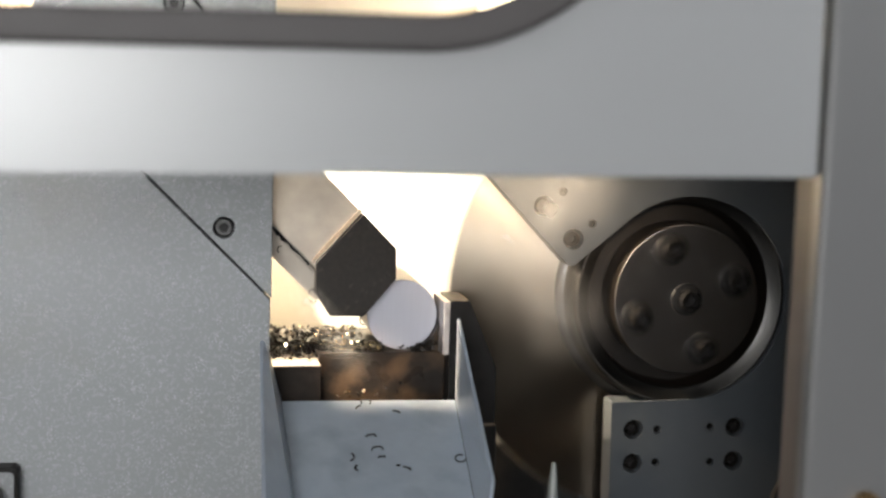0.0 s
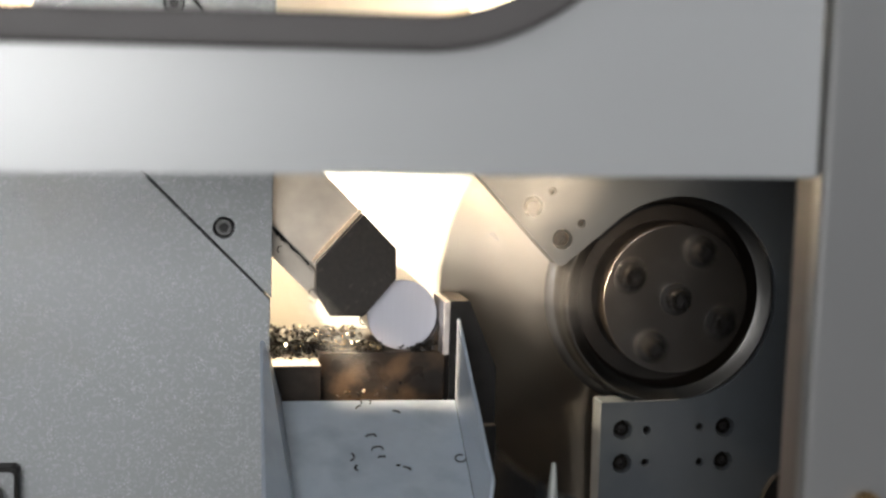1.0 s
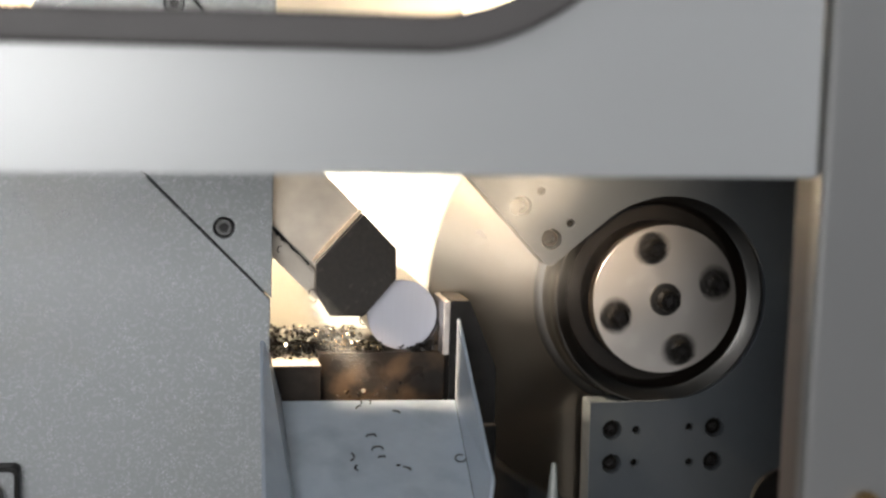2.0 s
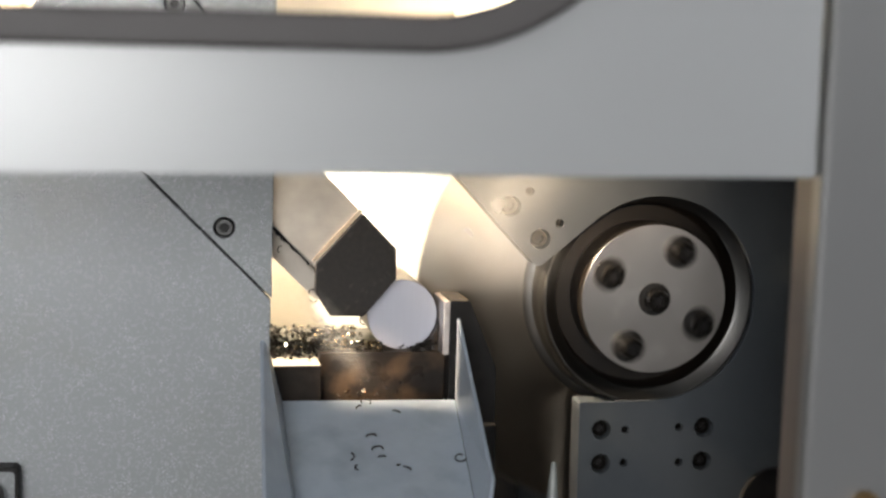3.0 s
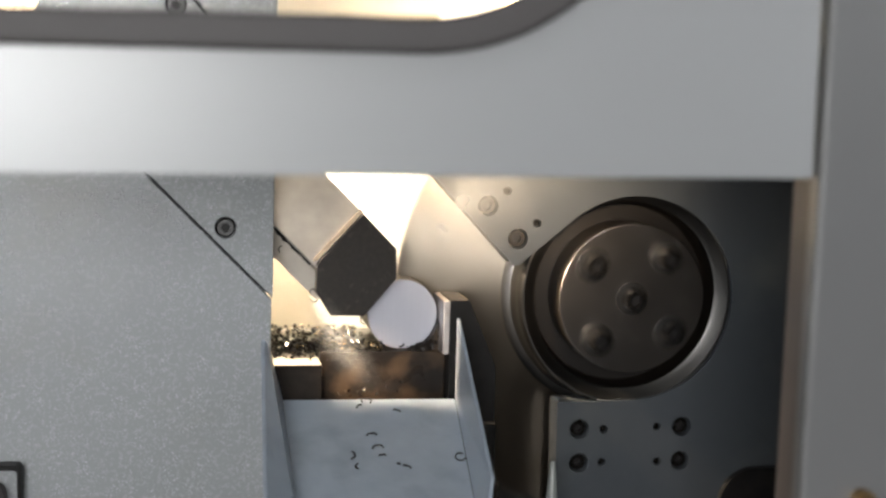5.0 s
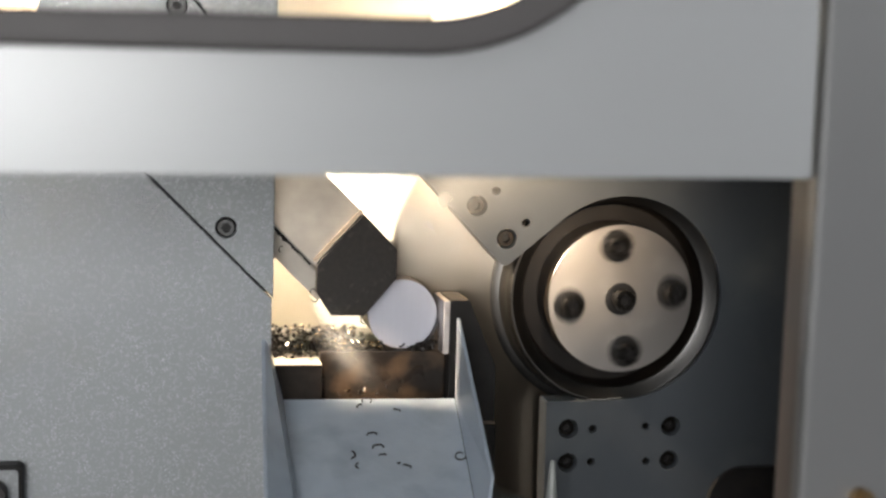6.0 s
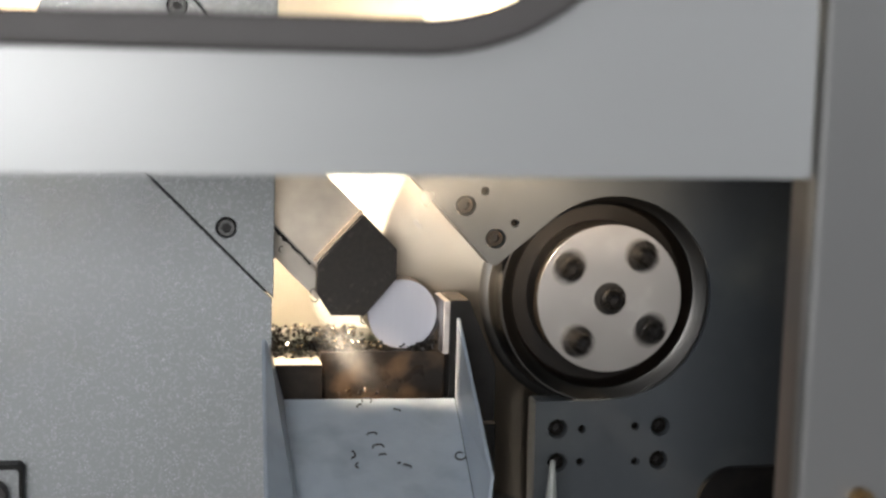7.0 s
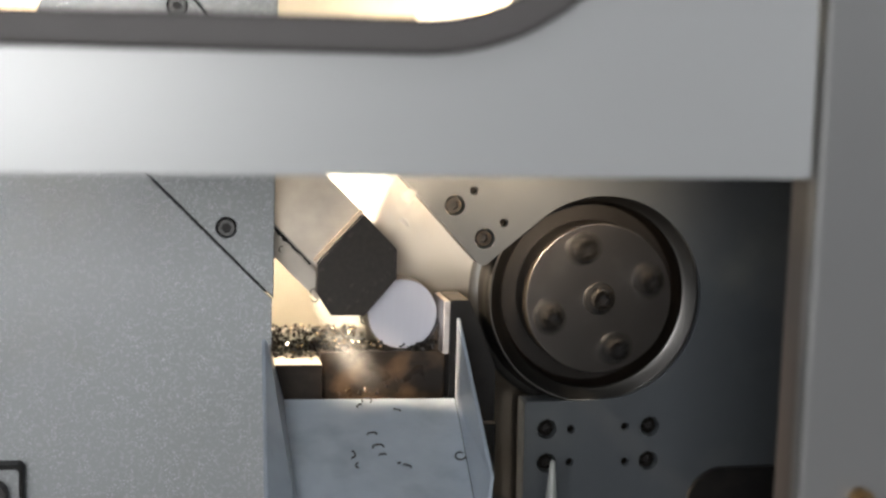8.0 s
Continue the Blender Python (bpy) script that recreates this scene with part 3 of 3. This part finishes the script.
def swarf():
    """The wet chips heaped on the vise base."""
    rnd = random.Random(11)
    for mat, count, label in ((CHIP_STEEL, 760, "heap of dark wet steel chips on the vise base"), (BRIGHT_CHIP, 300, "glittering wet steel chips on the vise base")):
        bm = bmesh.new()
        for i in range(count):
            x = rnd.triangular(-0.120, -0.040, -0.062) if mat is BRIGHT_CHIP else min(-0.005, -0.129 + abs(rnd.gauss(0, 0.035)))
            y = rnd.uniform(-0.003, 0.022)
            z = 1.0722 + abs(rnd.gauss(0, 0.002))
            if x < -0.094:
                y = 0.024 - abs(rnd.gauss(0, 0.013))
                y = max(y, -0.014)
                z = 1.0672 + rnd.random() * 0.011 * max(0.06, (y + 0.004) / 0.028)
            if mat is CHIP_STEEL and i % 7 == 1:
                x, y = rnd.uniform(-0.022, -0.003), rnd.uniform(-0.0035, 0.0)
                z = 1.0722 + rnd.random() * max(0.001, (x + 0.024) * 0.55)
            if i % 3 == 0 and x < -0.055:
                y, z = rnd.uniform(0.041, 0.085), 1.0722 + rnd.random() * 0.005
            if i % 60 == 0:
                x, y, z = rnd.uniform(-0.092, -0.02), -0.0056, 1.037 + abs(rnd.gauss(0, 0.007))
            r, a0, arc = rnd.uniform(0.0009, 0.0022) * (1.35 if mat is BRIGHT_CHIP and -0.085 < x < -0.045 else 1), rnd.uniform(0, 6.3), rnd.uniform(1.5, 4.5)
            m = pose(x, y, z, rnd.uniform(0, 360), rnd.uniform(0, 360), 0)
            w = rnd.uniform(0.0006, 0.0014)
            n = 5
            row = []
            for k in range(n):
                a = a0 + arc * k / (n - 1)
                row.append((bm.verts.new(m @ Vector((r * math.cos(a), r * math.sin(a), -w))), bm.verts.new(m @ Vector((r * math.cos(a), r * math.sin(a), w)))))
            for p, q in zip(row, row[1:]):
                bm.faces.new((p[0], q[0], q[1], p[1]))
        tagged(part("steel_chips", bm, mat, smooth=0), label, "metal chips", kind="stuff")


def nozzle():
    n = thing("coolant_nozzle", "pale upright coolant nozzle with a thin tip", "nozzle", m=pose(0.0772, -0.06, 0.0))
    part("tip", lathe_z([(0.0012, 0.9985), (0.0020, 0.9975), (0.0042, 0.972), (0.0052, 0.955), (0.006, 0.95)]), NOZZLE_PLASTIC, n)
    part("pipe", lathe_z([(0.0075, 0.9498), (0.0075, 0.62), (0.010, 0.6)]), NOZZLE_PLASTIC, n)


def lathe_z(profile):
    bm = lathe([(0, profile[0][1])] + profile + [(0, profile[-1][1])], 20)
    bmesh.ops.rotate(bm, verts=bm.verts, matrix=Matrix.Rotation(radians(90), 3, "X"))
    return bm


def mist_material(name, amount, seed):
    """Soft airborne droplets: thin in the middle, gone at the rim."""
    m = bpy.data.materials.new(name)
    m.use_nodes = True
    n, link = m.node_tree.nodes, m.node_tree.links.new
    n.remove(n["Principled BSDF"])
    tc = n.new("ShaderNodeTexCoord")
    grad = n.new("ShaderNodeTexGradient")
    grad.gradient_type = "QUADRATIC_SPHERE"
    centred = n.new("ShaderNodeMapping")
    centred.inputs["Location"].default_value, centred.inputs["Scale"].default_value = (-1, -0.3, -1), (2, 0.6, 2)
    link(tc.outputs["Generated"], centred.inputs["Vector"])
    link(centred.outputs["Vector"], grad.inputs["Vector"])
    noise = n.new("ShaderNodeTexNoise")
    noise.noise_dimensions = "4D"
    noise.inputs["W"].default_value = seed
    noise.inputs["Scale"].default_value = 1.7
    noise.inputs["Detail"].default_value = 3.0
    link(centred.outputs["Vector"], noise.inputs["Vector"])
    ramp = n.new("ShaderNodeMapRange")
    ramp.inputs["From Min"].default_value, ramp.inputs["From Max"].default_value = 0.3, 0.7
    ramp.inputs["To Min"].default_value, ramp.inputs["To Max"].default_value = 0.25 * amount, amount
    link(noise.outputs["Fac"], ramp.inputs["Value"])
    both = n.new("ShaderNodeMath")
    both.operation = "MULTIPLY"
    link(grad.outputs["Fac"], both.inputs[0])
    link(ramp.outputs["Result"], both.inputs[1])
    clear, drops, front, mix, mix2 = n.new("ShaderNodeBsdfTransparent"), n.new("ShaderNodeBsdfTranslucent"), n.new("ShaderNodeBsdfDiffuse"), n.new("ShaderNodeMixShader"), n.new("ShaderNodeMixShader")
    for b in (drops, front):
        b.inputs["Color"].default_value = (0.9, 0.88, 0.85, 1)
    link(drops.outputs[0], mix.inputs[1])
    link(front.outputs[0], mix.inputs[2])
    link(both.outputs[0], mix2.inputs["Fac"])
    link(clear.outputs[0], mix2.inputs[1])
    link(mix.outputs[0], mix2.inputs[2])
    link(mix2.outputs[0], n["Material Output"].inputs["Surface"])
    return m


MISTS = [mist_material("mist", a, q) for a, q in ((0.45, 0.0), (0.45, 3.1), (0.42, 7.7), (0.50, 1.3), (0.25, 5.2), (0.42, 9.4))]


def mist_wisp(k, radius, stretch, mat):
    """One wisp: a bowed veil of droplets."""
    bm = bmesh.new()
    grid = [[bm.verts.new((u / 4, 0.4 * math.sin(u * 0.7 + k) * math.cos(v * 0.6 + k), v / 4)) for u in range(-4, 5)] for v in range(-4, 5)]
    for a, b in zip(grid, grid[1:]):
        for i in range(8):
            bm.faces.new((a[i], a[i + 1], b[i + 1], b[i]))
    for v in bm.verts:
        v.co = Vector((v.co.x * radius * stretch, v.co.y * radius * 0.25, v.co.z * radius))
    ob = tagged(part("coolant_mist", bm, mat, smooth=180), "thin pale coolant mist drifting in lamp light", "mist", "wisps of mist", "stuff")
    return ob


def mist():
    out = []
    for k, (x, y, z, r, s, lean, dx, dz) in enumerate(WISPS):
        ob = mist_wisp(k, r, s, MISTS[k])
        out.append((ob, x, y, z, r, s, lean, dx, dz))
    return out


# each wisp: place, radius, stretch, lean, and its drift over the clip
WISPS = ((0.075, -0.016, 1.185, 0.050, 1.3, 40, -0.110, 0.010), (0.045, -0.010, 1.155, 0.045, 1.5, 42, -0.080, 0.012), (0.105, -0.014, 1.200, 0.040, 1.3, 36, -0.125, 0.025),
         (-0.106, -0.030, 1.116, 0.019, 2.6, 50, 0.028, -0.036), (-0.078, -0.026, 1.078, 0.018, 2.0, 46, 0.008, -0.012), (0.088, -0.006, 1.105, 0.048, 1.3, 42, -0.095, 0.135))


# ---- the saw head ----
HUB = (0.1933, 0.0, 1.113)
UPPER_SCREWS = ((-0.1153, 0.0706), (-0.0909, 0.0452))
UPPER_PINS = ((-0.1007, 0.0821), (-0.0762, 0.0576))
LOWER_SCREWS = ((-0.0352, -0.1060), (-0.0346, -0.1335), (0.0499, -0.1051), (0.0499, -0.1330))
LOWER_PINS = ((-0.0153, -0.1063), (0.0290, -0.1047), (-0.0156, -0.1330), (0.0304, -0.1335))


def saw_head():
    h = thing("saw_head", "grey saw head with a turning blade, feeding sideways", "saw head", m=pose(*HUB))
    R = 0.0812
    arc = [(0.0055 + R * math.cos(radians(a)), -0.0015 + R * math.sin(radians(a))) for a in range(136, -92, -4)]
    outline = rounded([(-0.2410, 0.180), (-0.0922, 0.0225), arc[0]], [0, 0.006, 0])[:-1] + arc[1:]
    outline += rounded([(0.0, -0.0829), (-0.0540, -0.0837), (-0.0510, -0.30)], [0, 0.002, 0])[1:]
    outline += [(0.42, -0.30), (0.42, 0.18)]
    holes = [ring_points(x, z, 0.0080, 24) for x, z in UPPER_SCREWS + LOWER_SCREWS] + [ring_points(x, z, 0.0034, 14) for x, z in UPPER_PINS + LOWER_PINS]
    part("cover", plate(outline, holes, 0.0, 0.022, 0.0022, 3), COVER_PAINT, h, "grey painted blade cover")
    for x, z in UPPER_SCREWS + LOWER_SCREWS:
        screw_at(h, x, 0.0118, z, 0.0064, 0.0085, 0.0035, SCREW_STEEL if z > 0 else BOLT_STEEL)
    # pins coloured dark, to carry the shade inside their holes
    for x, z in UPPER_PINS + LOWER_PINS:
        p = part("dowel_pin", lathe([(0, 0.0042), (0.0014, 0.0042), (0.0027, 0.0030), (0.0024, 0.020), (0, 0.020)], 16), PIN_SHADE, h)
        p.matrix_basis = pose(x, 0, z)
    # black plate laid on the cover in place of a dark cutout
    black = rounded([(0.066, -0.30), (0.36, -0.30), (0.36, -0.1375), (0.0870, -0.1390)], [0, 0, 0.004, 0.030], 12)
    part("cutout_plate", plate(black, (), -0.006, 0.006, 0.003, 3), BLACK_STEEL, h, "black raised plate standing for a dark cutout at the head's foot")
    part("gearbox", box(-0.06, 0.42, 0.055, 0.30, -0.30, 0.16, 0.012, 3), COVER_PAINT, h, "gearbox casting behind the blade")
    # white blocks on the head, glowing only to look overexposed
    part("glow_block", box(-0.0598, -0.006, 0.44, 0.52, 0.1305, 0.34, 0.004), BRIGHT_GLOW, h, "white block given a glow to look overexposed")
    part("glow_block", box(0.007, 0.029, 0.44, 0.52, 0.1305, 0.34, 0.004), BRIGHT_GLOW, h, "white block given a glow to look overexposed")
    part("block_bracket", box(-0.07, 0.42, 0.30, 0.53, 0.075, 0.13, 0.004), BLACK_STEEL, h)

    # the turning blade: a toothed disc with its flange, hub and bolts
    n = 80
    bm = bmesh.new()
    prof = []
    for i in range(n):
        a = 2 * math.pi * i / n
        for f, r in ((0.0, 0.1862), (0.10, 0.1807), (0.35, 0.1792), (0.75, 0.1827), (0.93, 0.1852)):
            b = a - f * 2 * math.pi / n
            prof.append((r * math.cos(b), r * math.sin(b)))
    order = sorted(range(len(prof)), key=lambda k: math.atan2(prof[k][1], prof[k][0]))
    prof = [prof[k] for k in order]
    fr = [bm.verts.new((x, 0.030, z)) for x, z in prof]
    bk = [bm.verts.new((x, 0.0326, z)) for x, z in prof]
    m = len(prof)
    inner_f = [bm.verts.new((x * 0.17 / math.hypot(x, z), 0.030, z * 0.17 / math.hypot(x, z))) for x, z in prof]
    inner_b = [bm.verts.new((x * 0.17 / math.hypot(x, z), 0.0326, z * 0.17 / math.hypot(x, z))) for x, z in prof]
    for i in range(m):
        j = (i + 1) % m
        bm.faces.new((fr[i], fr[j], bk[j], bk[i]))
        bm.faces.new((inner_f[i], inner_f[j], fr[j], fr[i]))
        bm.faces.new((inner_b[i], bk[i], bk[j], inner_b[j]))
    c0, c1 = bm.verts.new((0, 0.030, 0)), bm.verts.new((0, 0.0326, 0))
    for i in range(m):
        j = (i + 1) % m
        bm.faces.new((c0, inner_f[j], inner_f[i]))
        bm.faces.new((c1, inner_b[i], inner_b[j]))
    blade = part("blade", bm, BLADE_STEEL, h, "toothed steel saw blade")
    part("flange", lathe([(0.0960, 0.0299), (0.0945, 0.0286), (0.0895, 0.0270), (0.0882, 0.0245), (0.0872, 0.0110), (0.0867, 0.0045), (0.0852, 0.0026), (0.0838, 0.0026), (0.0768, 0.0078), (0.0750, 0.0086), (0.0742, 0.0100)], 96), RING_STEEL, blade, "bright turned flange ring")
    # the groove's near-black colour is oily steel with its shade mixed in
    part("cavity", lathe([(0.0742, 0.0100), (0.0739, 0.0120), (0.0730, 0.0220), (0.0710, 0.0260), (0.0585, 0.0260), (0.0585, -0.0083)], 96), SHADED_CAVITY, blade, "dark oily groove round the hub, recess shade in its colour")
    disc = lathe([(0.0585, -0.0083), (0.0580, -0.0088), (0.0, -0.0088)], 96)
    uv = disc.loops.layers.uv.new("grain")
    for f in disc.faces:
        for l in f.loops:
            u, v = l.vert.co.x, l.vert.co.z
            l[uv].uv = ((u * 0.891 + v * 0.454) * 8 + 0.5, (v * 0.891 - u * 0.454) * 8 + 0.5)
    dob = part("hub_disc", disc, DISC_STEEL, blade, "ground steel hub disc")
    spots = [(0, 0)] + [(0.042 * math.sin(radians(a)), 0.042 * math.cos(radians(a))) for a in (0, 90, 180, 270)]
    for x, z in spots:
        w = part("washer", lathe([(0, -0.0110), (0.0095, -0.0110), (0.0122, -0.0108), (0.0128, -0.0100), (0.0128, -0.0089)], 32), WASHER_STEEL, blade, "dark oily washer")
        w.matrix_basis = pose(x, 0, z)
        b = part("bolt", cap_screw(0.0086, 0.0115, 0.0050), [BOLT_STEEL, SOCKET_SHADE], blade)
        b.matrix_basis = pose(x, -0.0109, z, 0, 17, 0)
    return h, blade


workshop()
housing()
door()
dim_sheet()
work_lamp()
added_door_lamp()
side_panel()
clamp()
vise()
chute()
nozzle()
chips()
clinging_chips()
swarf()
head, blade = saw_head()
wisps = mist()


def motions():
    walk(head, [(t / 2, pose(HUB[0] - 0.0698 * t / 16, HUB[1], HUB[2])) for t in range(17)])
    # clockwise turn seen from the front, less a quarter turn every tenth of a second
    keys = ((0, -20), (0.5, 46.5), (1.0, 116), (1.5, 184.5), (3.0, 387.5), (3.5, 455), (4.0, 531), (4.5, 602), (6.0, 803), (6.5, 870), (7.0, 936), (7.5, 1003), (8.0, 1060))
    rows = []
    for k in range(241):
        t = k / 30
        a = float(np.interp(t, [q[0] for q in keys], [q[1] for q in keys])) - 900 * t
        rows.append((t, pose(0, 0, 0, 0, a, 0)))
    walk(blade, rows)
    # wisps of mist drift slowly with the feed
    for ob, x, y, z, r, s, lean, dx, dz in wisps:
        walk(ob, [(t, pose(x + dx * t / 8, y, z + dz * t / 8, 0, lean, 0)) for t in (0, 2, 4, 6, 8)])


motions()
